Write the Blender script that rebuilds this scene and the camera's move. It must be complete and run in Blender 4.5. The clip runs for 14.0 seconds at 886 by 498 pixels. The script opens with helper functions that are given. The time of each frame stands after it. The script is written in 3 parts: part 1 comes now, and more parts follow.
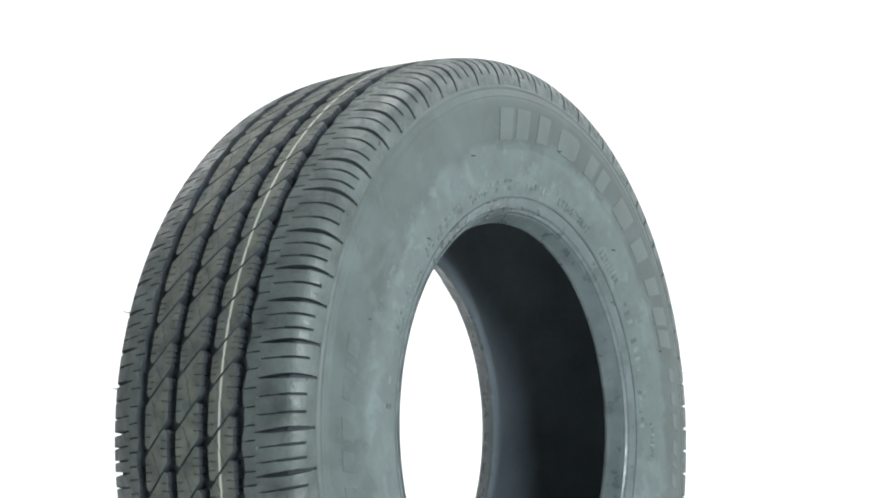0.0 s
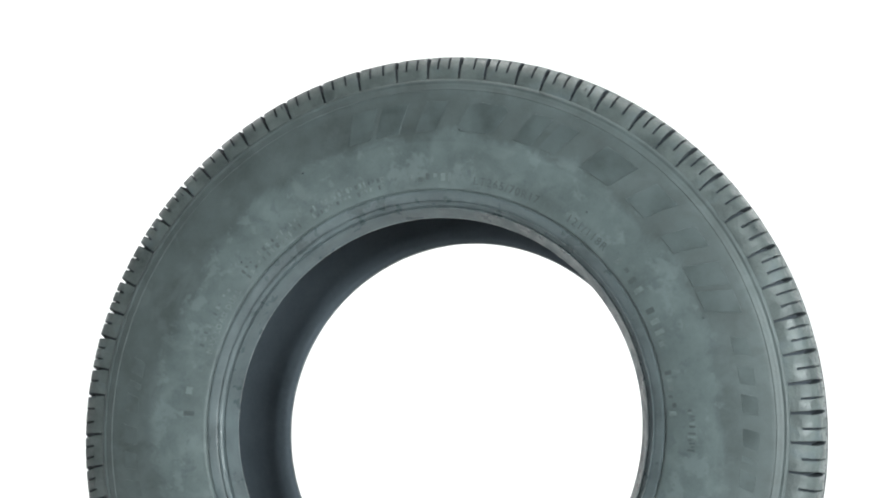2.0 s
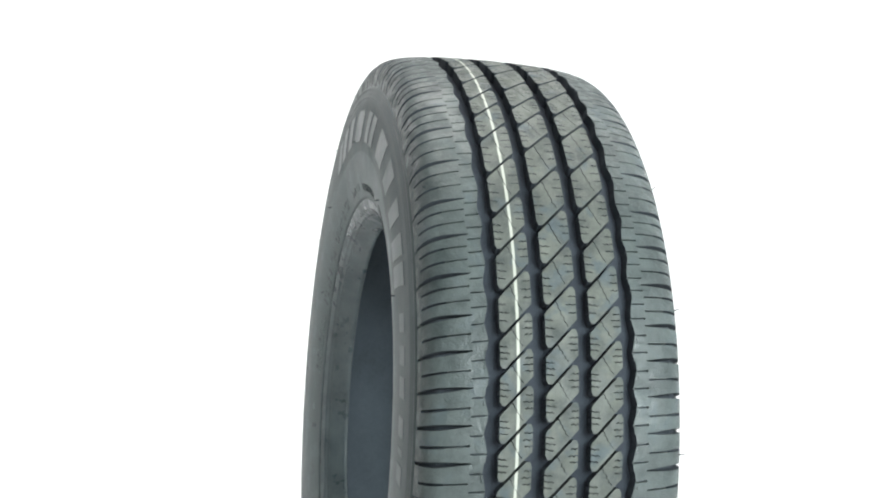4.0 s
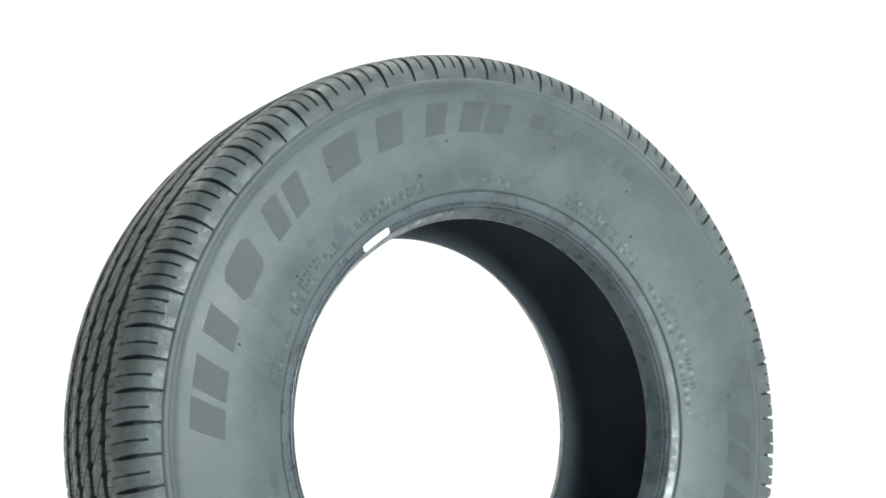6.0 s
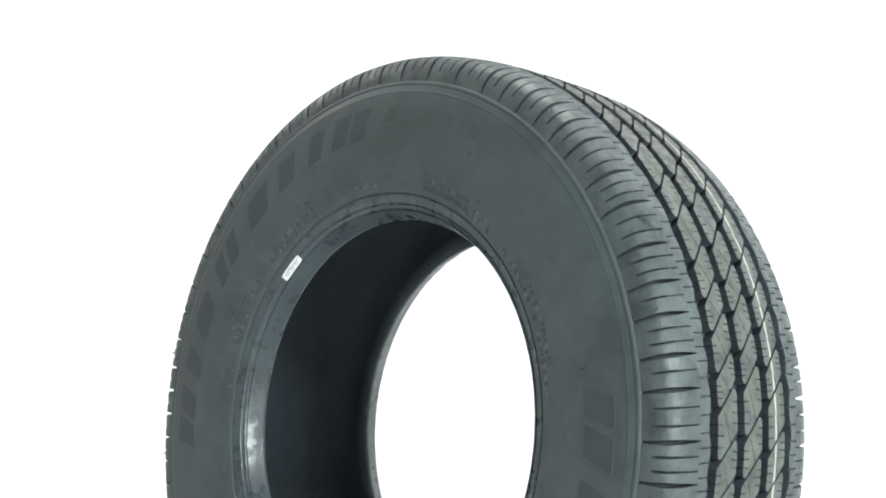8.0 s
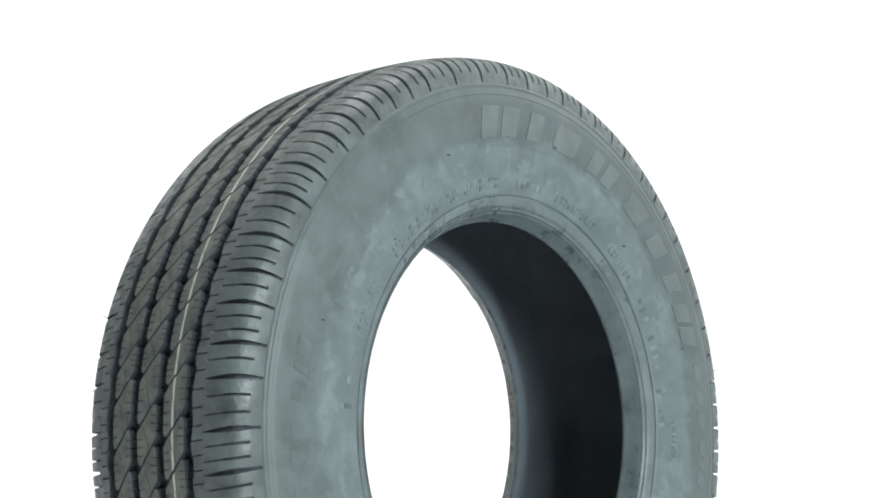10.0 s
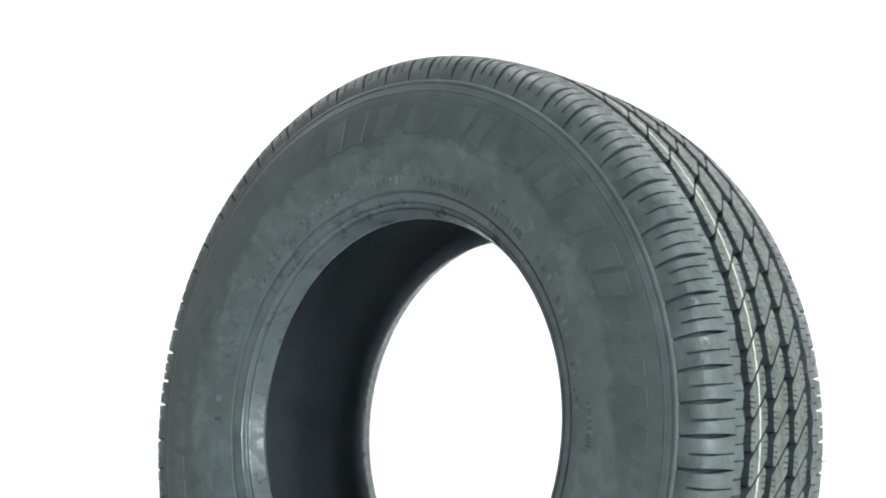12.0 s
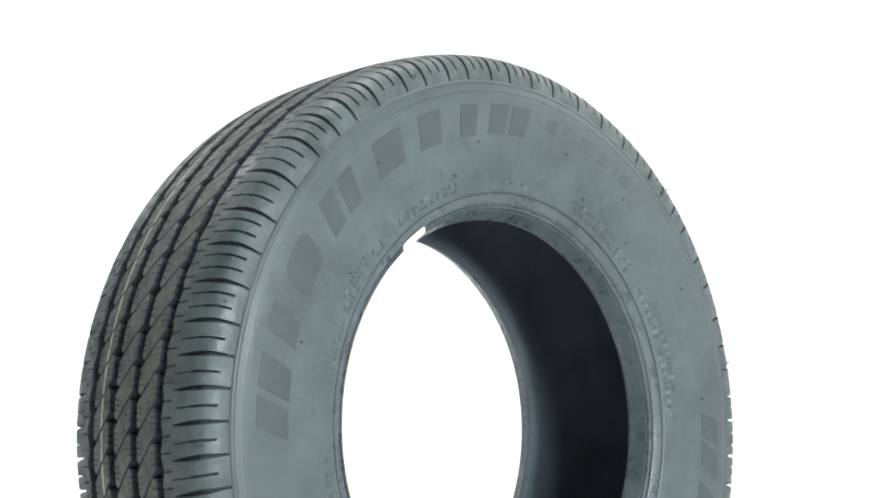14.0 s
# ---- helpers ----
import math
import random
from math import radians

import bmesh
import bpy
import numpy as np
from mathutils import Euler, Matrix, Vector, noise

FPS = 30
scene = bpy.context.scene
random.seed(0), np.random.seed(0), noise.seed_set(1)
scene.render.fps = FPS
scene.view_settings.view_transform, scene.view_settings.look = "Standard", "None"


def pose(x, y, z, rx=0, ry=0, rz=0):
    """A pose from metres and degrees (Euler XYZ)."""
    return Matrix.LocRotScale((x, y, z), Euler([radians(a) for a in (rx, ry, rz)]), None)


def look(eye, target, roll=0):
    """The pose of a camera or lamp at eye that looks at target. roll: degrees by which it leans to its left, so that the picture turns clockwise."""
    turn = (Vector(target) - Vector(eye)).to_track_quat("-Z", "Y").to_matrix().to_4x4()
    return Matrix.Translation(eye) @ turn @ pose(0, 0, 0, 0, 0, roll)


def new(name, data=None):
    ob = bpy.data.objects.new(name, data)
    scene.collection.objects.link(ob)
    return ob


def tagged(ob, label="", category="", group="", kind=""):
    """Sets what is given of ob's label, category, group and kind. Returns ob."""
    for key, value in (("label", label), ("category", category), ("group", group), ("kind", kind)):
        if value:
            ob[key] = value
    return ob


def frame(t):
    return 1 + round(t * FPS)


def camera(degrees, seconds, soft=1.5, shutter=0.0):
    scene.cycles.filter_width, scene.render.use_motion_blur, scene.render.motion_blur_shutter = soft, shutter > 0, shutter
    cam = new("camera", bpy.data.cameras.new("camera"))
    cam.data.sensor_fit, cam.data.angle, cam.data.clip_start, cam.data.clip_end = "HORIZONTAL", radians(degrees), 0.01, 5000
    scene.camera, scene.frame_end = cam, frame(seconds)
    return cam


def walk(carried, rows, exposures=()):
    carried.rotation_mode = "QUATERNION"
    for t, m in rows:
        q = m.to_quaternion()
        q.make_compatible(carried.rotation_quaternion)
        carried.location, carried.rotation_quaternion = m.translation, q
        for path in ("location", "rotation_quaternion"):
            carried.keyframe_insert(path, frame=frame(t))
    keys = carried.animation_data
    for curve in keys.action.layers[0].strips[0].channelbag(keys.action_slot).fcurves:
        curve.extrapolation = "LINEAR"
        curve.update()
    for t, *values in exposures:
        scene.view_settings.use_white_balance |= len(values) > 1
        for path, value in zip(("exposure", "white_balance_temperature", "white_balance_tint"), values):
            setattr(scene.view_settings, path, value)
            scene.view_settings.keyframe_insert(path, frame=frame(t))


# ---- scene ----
# camera: fixed on a tripod, looking slightly up at the upper half of the tyre
RADIUS = 0.3995
cam = camera(35.88, 14.0, soft=2.0)
EYE = Vector((0.0, -1.519, RADIUS - 0.0562))
AIM = EYE + Vector((math.sin(-0.00551) * math.cos(0.16542), math.cos(-0.00551) * math.cos(0.16542), math.sin(0.16542)))
walk(cam, [(0, look(EYE, AIM, 1.138)), (14, look(EYE, AIM, 1.138))])

# ---- light ----
world = bpy.data.worlds.new("studio_world")
scene.world = world
world.use_nodes = True
world.node_tree.nodes["Background"].inputs["Color"].default_value = (0.8, 0.85, 0.9, 1)
world.node_tree.nodes["Background"].inputs["Strength"].default_value = 0.1
scene.view_settings.exposure = 0.0


def softbox(name, eye, target, w, h, watts, colour):
    lamp = bpy.data.lights.new(name, "AREA")
    lamp.shape, lamp.size, lamp.size_y, lamp.energy, lamp.color = "RECTANGLE", w, h, watts, colour
    ob = new(name, lamp)
    ob.matrix_world = look(eye, target)
    return ob


softbox("key_softbox", (1.5, -2.28, 0.9), (0, 0, 0.55), 1.2, 1.1, 99, (0.90, 1.0, 1.0))
softbox("side_softbox", (2.7, 0.3, 1.9), (0, 0, 0.6), 1.0, 1.2, 9, (0.92, 1.0, 1.0))
softbox("top_softbox", (0.2, 0.0, 2.9), (0.2, 0.0, 0), 2.0, 1.6, 55, (1.0, 1.0, 0.97))
softbox("backdrop_light", (-1.9, 1.4, 2.85), (-0.5, 3.2, 1.1), 0.5, 1.6, 60, (1.0, 1.0, 1.0))
softbox("backdrop_light", (1.9, 1.4, 2.85), (0.5, 3.2, 1.1), 0.5, 1.6, 60, (1.0, 1.0, 1.0))


# ---- materials ----
def material(name, rough=0.6, metal=0.0, spec=0.5):
    m = bpy.data.materials.new(name)
    m.use_nodes = True
    b = m.node_tree.nodes["Principled BSDF"]
    b.inputs["Roughness"].default_value = rough
    b.inputs["Metallic"].default_value = metal
    b.inputs["Specular IOR Level"].default_value = spec
    return m, m.node_tree.nodes, m.node_tree.links, b


def ramp(nodes, links, source, stops):
    r = nodes.new("ShaderNodeValToRGB")
    r.color_ramp.elements[0].position, r.color_ramp.elements[0].color = stops[0][0], (*stops[0][1], 1)
    r.color_ramp.elements[1].position, r.color_ramp.elements[1].color = stops[-1][0], (*stops[-1][1], 1)
    for at, c in stops[1:-1]:
        e = r.color_ramp.elements.new(at)
        e.color = (*c, 1)
    links.new(source, r.inputs[0])
    return r.outputs[0]


def rubber(name, dark, light, rough, scale=14.0, grain=0.12, spec=0.5, smear=0.0, film=(0.12, 0.14, 0.142), wave=0.0, patch=24.0):
    """Black rubber with a dusty film at two scales, and a fine grain."""
    m, nodes, links, b = material(name, rough, 0, spec)
    co = nodes.new("ShaderNodeTexCoord")
    info = nodes.new("ShaderNodeObjectInfo")
    far = nodes.new("ShaderNodeVectorMath")
    far.operation = "SCALE"
    far.inputs[0].default_value = (3.1, 5.3, 7.7)
    links.new(info.outputs["Random"], far.inputs["Scale"])
    shift = nodes.new("ShaderNodeVectorMath")
    shift.operation = "ADD"
    links.new(co.outputs["Object"], shift.inputs[0])
    links.new(far.outputs[0], shift.inputs[1])
    big = nodes.new("ShaderNodeTexNoise")
    big.inputs["Scale"].default_value, big.inputs["Detail"].default_value, big.inputs["Roughness"].default_value = scale, 6, 0.62
    small = nodes.new("ShaderNodeTexNoise")
    small.inputs["Scale"].default_value, small.inputs["Detail"].default_value = scale * 22, 3
    for n in (big, small):
        links.new(shift.outputs[0], n.inputs["Vector"])
    mix = nodes.new("ShaderNodeMath")
    mix.operation = "MULTIPLY_ADD"
    mix.inputs[1].default_value = 0.22
    links.new(small.outputs["Fac"], mix.inputs[0])
    links.new(big.outputs["Fac"], mix.inputs[2])
    mid = [(a + c) / 2 for a, c in zip(dark, light)]
    colour = ramp(nodes, links, mix.outputs[0], [(0.42, dark), (0.6, mid), (0.82, light)])
    if smear:
        # wiped patches of pale film with ragged edges
        wipe = nodes.new("ShaderNodeTexNoise")
        wipe.inputs["Scale"].default_value, wipe.inputs["Detail"].default_value = patch, 6
        wipe.inputs["Roughness"].default_value, wipe.inputs["Distortion"].default_value = 0.62, 0.5
        links.new(shift.outputs[0], wipe.inputs["Vector"])
        amount = nodes.new("ShaderNodeMapRange")
        amount.inputs["From Min"].default_value, amount.inputs["From Max"].default_value = 0.54, 0.66
        amount.inputs["To Min"].default_value, amount.inputs["To Max"].default_value = 0.0, smear
        links.new(wipe.outputs["Fac"], amount.inputs["Value"])
        over = nodes.new("ShaderNodeMix")
        over.data_type = "RGBA"
        links.new(amount.outputs[0], over.inputs["Factor"])
        links.new(colour, over.inputs["A"])
        over.inputs["B"].default_value = (*film, 1)
        colour = over.outputs["Result"]
    links.new(colour, b.inputs["Base Color"])
    gl = nodes.new("ShaderNodeMapRange")
    gl.inputs["From Min"].default_value, gl.inputs["From Max"].default_value = 0.3, 0.75
    gl.inputs["To Min"].default_value, gl.inputs["To Max"].default_value = rough - 0.07, rough + 0.1
    links.new(big.outputs["Fac"], gl.inputs["Value"])
    links.new(gl.outputs[0], b.inputs["Roughness"])
    bump = nodes.new("ShaderNodeBump")
    bump.inputs["Strength"].default_value, bump.inputs["Distance"].default_value = grain, 0.0006
    links.new(small.outputs["Fac"], bump.inputs["Height"])
    if wave:
        # slight unevenness of the moulded surface
        soft = nodes.new("ShaderNodeTexNoise")
        soft.inputs["Scale"].default_value, soft.inputs["Detail"].default_value, soft.inputs["Roughness"].default_value = 75, 4, 0.55
        links.new(shift.outputs[0], soft.inputs["Vector"])
        roll = nodes.new("ShaderNodeBump")
        roll.inputs["Strength"].default_value, roll.inputs["Distance"].default_value = wave, 0.0022
        links.new(soft.outputs["Fac"], roll.inputs["Height"])
        links.new(roll.outputs[0], bump.inputs["Normal"])
        # patches rubbed to a different gloss
        rub = nodes.new("ShaderNodeMapRange")
        rub.inputs["From Min"].default_value, rub.inputs["From Max"].default_value = 0.42, 0.58
        rub.inputs["To Min"].default_value, rub.inputs["To Max"].default_value = -0.10, 0.14
        links.new(soft.outputs["Fac"], rub.inputs["Value"])
        both = nodes.new("ShaderNodeMath")
        both.operation = "ADD"
        links.new(gl.outputs[0], both.inputs[0])
        links.new(rub.outputs[0], both.inputs[1])
        links.new(both.outputs[0], b.inputs["Roughness"])
    links.new(bump.outputs[0], b.inputs["Normal"])
    return m


def white_paint(name, level):
    m, nodes, links, b = material(name, 0.85, 0, 0.2)
    n = nodes.new("ShaderNodeTexNoise")
    n.inputs["Scale"].default_value, n.inputs["Detail"].default_value = 3.0, 5
    links.new(ramp(nodes, links, n.outputs["Fac"], [(0.3, (level - 0.03,) * 3), (0.7, (level,) * 3)]), b.inputs["Base Color"])
    return m


SIDEWALL = rubber("dusty_sidewall_rubber", (0.038, 0.050, 0.051), (0.066, 0.086, 0.088), 0.51, 26, 0.25, smear=0.30, film=(0.100, 0.124, 0.127))
CLEAN_SIDEWALL = rubber("clean_sidewall_rubber", (0.037, 0.048, 0.049), (0.061, 0.079, 0.081), 0.49, 20, 0.25, smear=0.18, film=(0.090, 0.112, 0.115))
TREAD_LOOK = ((0.033, 0.041, 0.039), (0.112, 0.120, 0.104), 0.55, 42, 0.8, 0.45, 0.7, (0.052, 0.074, 0.086), 0.5, 34)
TREAD = rubber("tread_rubber", *TREAD_LOOK)
# groove walls and floors: cleaner rubber, its colour also darkened for recess shade
SHADED_GROOVE = rubber("shaded_groove_rubber", (0.030, 0.036, 0.043), (0.053, 0.061, 0.072), 0.8, 18, spec=0.2)
SHADED_FLOOR = rubber("shaded_groove_floor_rubber", (0.028, 0.033, 0.041), (0.052, 0.060, 0.073), 0.9, 30, spec=0.1)
SHOULDER = rubber("shoulder_rubber", (0.031, 0.040, 0.041), (0.080, 0.097, 0.095), 0.44, 30, 0.5, 0.45, 0.6, (0.060, 0.079, 0.088), 0.75, 30)
BEAD = rubber("bead_rubber", (0.034, 0.045, 0.051), (0.066, 0.085, 0.094), 0.36, 22, 0.1, 0.55, 0.15, (0.09, 0.117, 0.128), 0.12)
DUSTY_BEAD = rubber("dusty_bead_rubber", (0.042, 0.055, 0.059), (0.086, 0.110, 0.118), 0.38, 26, 0.1, 0.5, 0.3, (0.115, 0.145, 0.154), 0.12)
LINER = rubber("inner_liner_rubber", (0.050, 0.061, 0.073), (0.086, 0.103, 0.121), 0.8, 9, spec=0.25)
DARK_LETTER = rubber("dark_letter_rubber", (0.025, 0.033, 0.034), (0.045, 0.058, 0.060), 0.60, 30)
SCUFFED_LETTER = rubber("scuffed_letter_rubber", (0.060, 0.077, 0.079), (0.130, 0.160, 0.163), 0.45, 60)
PALE_LETTER = rubber("pale_letter_rubber", (0.037, 0.048, 0.049), (0.064, 0.083, 0.085), 0.38, 40)
FAINT_LETTER = rubber("faint_letter_rubber", (0.031, 0.041, 0.042), (0.054, 0.070, 0.072), 0.55, 34)


def radial(nodes, links):
    """Distance from the axle, and the object's own coordinates."""
    co = nodes.new("ShaderNodeTexCoord")
    flat = nodes.new("ShaderNodeVectorMath")
    flat.operation = "MULTIPLY"
    flat.inputs[1].default_value = (1, 0, 1)
    links.new(co.outputs["Object"], flat.inputs[0])
    size = nodes.new("ShaderNodeVectorMath")
    size.operation = "LENGTH"
    links.new(flat.outputs[0], size.inputs[0])
    return co.outputs["Object"], size.outputs["Value"]


def ragged(nodes, links, vector, scale, offset, twist=0.6):
    """Noise with torn edges."""
    move = nodes.new("ShaderNodeVectorMath")
    move.operation = "ADD"
    move.inputs[1].default_value = offset
    links.new(vector, move.inputs[0])
    rag = nodes.new("ShaderNodeTexNoise")
    rag.inputs["Scale"].default_value, rag.inputs["Detail"].default_value, rag.inputs["Roughness"].default_value = scale, 7, 0.66
    rag.inputs["Distortion"].default_value = twist
    links.new(move.outputs[0], rag.inputs["Vector"])
    return rag.outputs["Fac"]


def multiply(nodes, links, a, b):
    n = nodes.new("ShaderNodeMath")
    n.operation = "MULTIPLY"
    links.new(a, n.inputs[0])
    links.new(b, n.inputs[1])
    return n.outputs[0]


def span(nodes, links, source, lo, hi, out_lo=0.0, out_hi=1.0):
    n = nodes.new("ShaderNodeMapRange")
    for key, value in (("From Min", lo), ("From Max", hi), ("To Min", out_lo), ("To Max", out_hi)):
        n.inputs[key].default_value = value
    links.new(source, n.inputs["Value"])
    return n.outputs[0]


def polish_band(m, inner, outer, level, inside=1.08):
    """A wiped, darker band round the outer flank; its inner border is ragged."""
    nodes, links = m.node_tree.nodes, m.node_tree.links
    b = nodes["Principled BSDF"]
    old = b.inputs["Base Color"].links[0].from_socket
    vector, size = radial(nodes, links)
    edge = nodes.new("ShaderNodeMath")
    edge.operation = "MULTIPLY_ADD"
    edge.inputs[1].default_value = 0.075
    links.new(ragged(nodes, links, vector, 17, (0, 0, 0)), edge.inputs[0])
    links.new(size, edge.inputs[2])
    tone = ramp(nodes, links, span(nodes, links, edge.outputs[0], inner + 0.0375, outer + 0.0375), [(0.0, (inside,) * 3), (1.0, (level,) * 3)])
    mul = nodes.new("ShaderNodeMix")
    mul.data_type, mul.blend_type = "RGBA", "MULTIPLY"
    mul.inputs["Factor"].default_value = 1.0
    links.new(old, mul.inputs["A"])
    links.new(tone, mul.inputs["B"])
    links.new(mul.outputs["Result"], b.inputs["Base Color"])
    return m


def stain(m, near, far, colour, amount, scale, threshold, offset):
    """Torn patches of film or damp, between two distances from the axle."""
    nodes, links = m.node_tree.nodes, m.node_tree.links
    b = nodes["Principled BSDF"]
    old = b.inputs["Base Color"].links[0].from_socket
    vector, size = radial(nodes, links)
    patch = span(nodes, links, ragged(nodes, links, vector, scale, offset, 0.3), threshold, threshold + 0.045, 0.0, amount)
    inside = multiply(nodes, links, span(nodes, links, size, near - 0.005, near + 0.005), span(nodes, links, size, far - 0.006, far + 0.006, 1.0, 0.0))
    mix = nodes.new("ShaderNodeMix")
    mix.data_type = "RGBA"
    links.new(multiply(nodes, links, patch, inside), mix.inputs["Factor"])
    links.new(old, mix.inputs["A"])
    mix.inputs["B"].default_value = (*colour, 1)
    links.new(mix.outputs["Result"], b.inputs["Base Color"])


def matt_band(m, inner, outer, middle, dull, tone):
    """A duller moulded ground under the large words, at two opposite stretches of the flank about the angle middle."""
    nodes, links = m.node_tree.nodes, m.node_tree.links
    b = nodes["Principled BSDF"]
    vector, size = radial(nodes, links)
    along = nodes.new("ShaderNodeVectorMath")
    along.operation = "DOT_PRODUCT"
    along.inputs[1].default_value = (math.cos(radians(middle)), 0, math.sin(radians(middle)))
    links.new(vector, along.inputs[0])
    turn = nodes.new("ShaderNodeMath")
    turn.operation = "DIVIDE"
    links.new(along.outputs["Value"], turn.inputs[0])
    links.new(size, turn.inputs[1])
    both = nodes.new("ShaderNodeMath")
    both.operation = "ABSOLUTE"
    links.new(turn.outputs[0], both.inputs[0])
    ring = multiply(nodes, links, span(nodes, links, size, inner - 0.0008, inner + 0.0008), span(nodes, links, size, outer - 0.004, outer + 0.004, 1.0, 0.0))
    mask = multiply(nodes, links, ring, span(nodes, links, both.outputs[0], 0.60, 0.76))
    worn = multiply(nodes, links, mask, span(nodes, links, ragged(nodes, links, vector, 30, (2.2, 8.1, 5.0)), 0.32, 0.52, 0.45, 1.0))
    rough = nodes.new("ShaderNodeMath")
    rough.operation = "MULTIPLY_ADD"
    rough.inputs[1].default_value = dull
    links.new(worn, rough.inputs[0])
    links.new(b.inputs["Roughness"].links[0].from_socket, rough.inputs[2])
    mix = nodes.new("ShaderNodeMix")
    mix.data_type, mix.blend_type = "RGBA", "MULTIPLY"
    links.new(worn, mix.inputs["Factor"])
    links.new(b.inputs["Base Color"].links[0].from_socket, mix.inputs["A"])
    mix.inputs["B"].default_value = (tone, tone, tone, 1)
    links.new(mix.outputs["Result"], b.inputs["Base Color"])
    links.new(rough.outputs[0], b.inputs["Roughness"])


polish_band(SIDEWALL, 0.293, 0.303, 0.90, 1.28)
stain(SIDEWALL, 0.252, 0.302, (0.112, 0.141, 0.147), 0.45, 30, 0.555, (1.3, 0.4, 2.1))
stain(SIDEWALL, 0.262, 0.312, (0.042, 0.055, 0.061), 0.42, 26, 0.60, (4.7, 2.2, 0.3))
stain(SIDEWALL, 0.246, 0.275, (0.046, 0.060, 0.066), 0.55, 60, 0.57, (2.7, 5.2, 1.3))
matt_band(SIDEWALL, 0.2925, 0.343, 64, 0.09, 0.92)
polish_band(CLEAN_SIDEWALL, 0.290, 0.318, 0.96, 1.12)
stain(CLEAN_SIDEWALL, 0.246, 0.280, (0.036, 0.048, 0.057), 0.60, 44, 0.56, (0.9, 3.1, 1.7))
stain(CLEAN_SIDEWALL, 0.255, 0.300, (0.080, 0.102, 0.108), 0.16, 22, 0.58, (6.3, 1.2, 0.6))
stain(CLEAN_SIDEWALL, 0.270, 0.325, (0.042, 0.055, 0.060), 0.35, 30, 0.60, (3.3, 7.2, 2.6))
WHITE = white_paint("white_studio_paint", 0.86)
# greys for added unseen surfaces, chosen for how little light they bounce
GREY = white_paint("grey_studio_paint", 0.38)
PALE_GREY = white_paint("light_grey_studio_paint", 0.55)


def striped_tread():
    """Tread rubber with the white moulding line painted along the rib."""
    m = rubber("tread_rubber_with_white_line", *TREAD_LOOK)
    nodes, links = m.node_tree.nodes, m.node_tree.links
    b = nodes["Principled BSDF"]
    old = b.inputs["Base Color"].links[0].from_socket
    co = nodes.new("ShaderNodeTexCoord")
    sep = nodes.new("ShaderNodeSeparateXYZ")
    links.new(co.outputs["Object"], sep.inputs[0])
    wob = nodes.new("ShaderNodeTexNoise")
    wob.inputs["Scale"].default_value, wob.inputs["Detail"].default_value = 160, 3
    off = nodes.new("ShaderNodeMath")
    off.operation = "MULTIPLY_ADD"
    off.inputs[1].default_value, off.inputs[2].default_value = 0.0016, 0.0376 - 0.0008
    links.new(wob.outputs["Fac"], off.inputs[0])
    add = nodes.new("ShaderNodeMath")
    add.operation = "ADD"
    links.new(sep.outputs["Y"], add.inputs[0])
    links.new(off.outputs[0], add.inputs[1])
    mag = nodes.new("ShaderNodeMath")
    mag.operation = "ABSOLUTE"
    links.new(add.outputs[0], mag.inputs[0])
    mask = nodes.new("ShaderNodeMapRange")
    mask.inputs["From Min"].default_value, mask.inputs["From Max"].default_value = 0.0008, 0.0017
    mask.inputs["To Min"].default_value, mask.inputs["To Max"].default_value = 0.72, 0.0
    links.new(mag.outputs[0], mask.inputs["Value"])
    mix = nodes.new("ShaderNodeMix")
    mix.data_type = "RGBA"
    links.new(mask.outputs[0], mix.inputs["Factor"])
    links.new(old, mix.inputs["A"])
    mix.inputs["B"].default_value = (0.55, 0.56, 0.49, 1)
    links.new(mix.outputs["Result"], b.inputs["Base Color"])
    return m


STRIPED = striped_tread()
PAPER, _n, _l, _b = material("white_paper", 0.6)
_b.inputs["Base Color"].default_value = (0.9, 0.9, 0.9, 1)
INK, _n, _l, _b = material("grey_ink", 0.7)
_b.inputs["Base Color"].default_value = (0.5, 0.52, 0.53, 1)


# ---- helpers for meshes ----
def part(name, bm, mat, parent, label="", smooth=None, m=None):
    mesh = bpy.data.meshes.new(name)
    bm.to_mesh(mesh)
    bm.free()
    return piece(name, finish(mesh, mat, smooth), parent, label, m)


def finish(mesh, mat, smooth=None):
    for one in mat if isinstance(mat, (list, tuple)) else [mat]:
        mesh.materials.append(one)
    if smooth:
        mesh.shade_smooth()
        mesh.set_sharp_from_angle(angle=radians(smooth))
    return mesh


def piece(name, mesh, parent, label="", m=None):
    ob = new(name, mesh)
    ob.parent = parent
    if m is not None:
        ob.matrix_basis = m
    return tagged(ob, label) if label else ob


def slab(name, lo, hi, mat, label):
    bm = bmesh.new()
    bmesh.ops.create_cube(bm, size=1)
    for v in bm.verts:
        v.co = [lo[k] + (v.co[k] + 0.5) * (hi[k] - lo[k]) for k in range(3)]
    ob = part(name, bm, mat, None, label)
    return tagged(ob, "", name.split("_")[0], "", "structure")


def grid_faces(bm, rows, closed=False):
    """Quads between rows of vertices."""
    for a, b in zip(rows, rows[1:] + (rows[:1] if closed else [])):
        for k in range(len(a) - 1):
            bm.faces.new((a[k], a[k + 1], b[k + 1], b[k]))


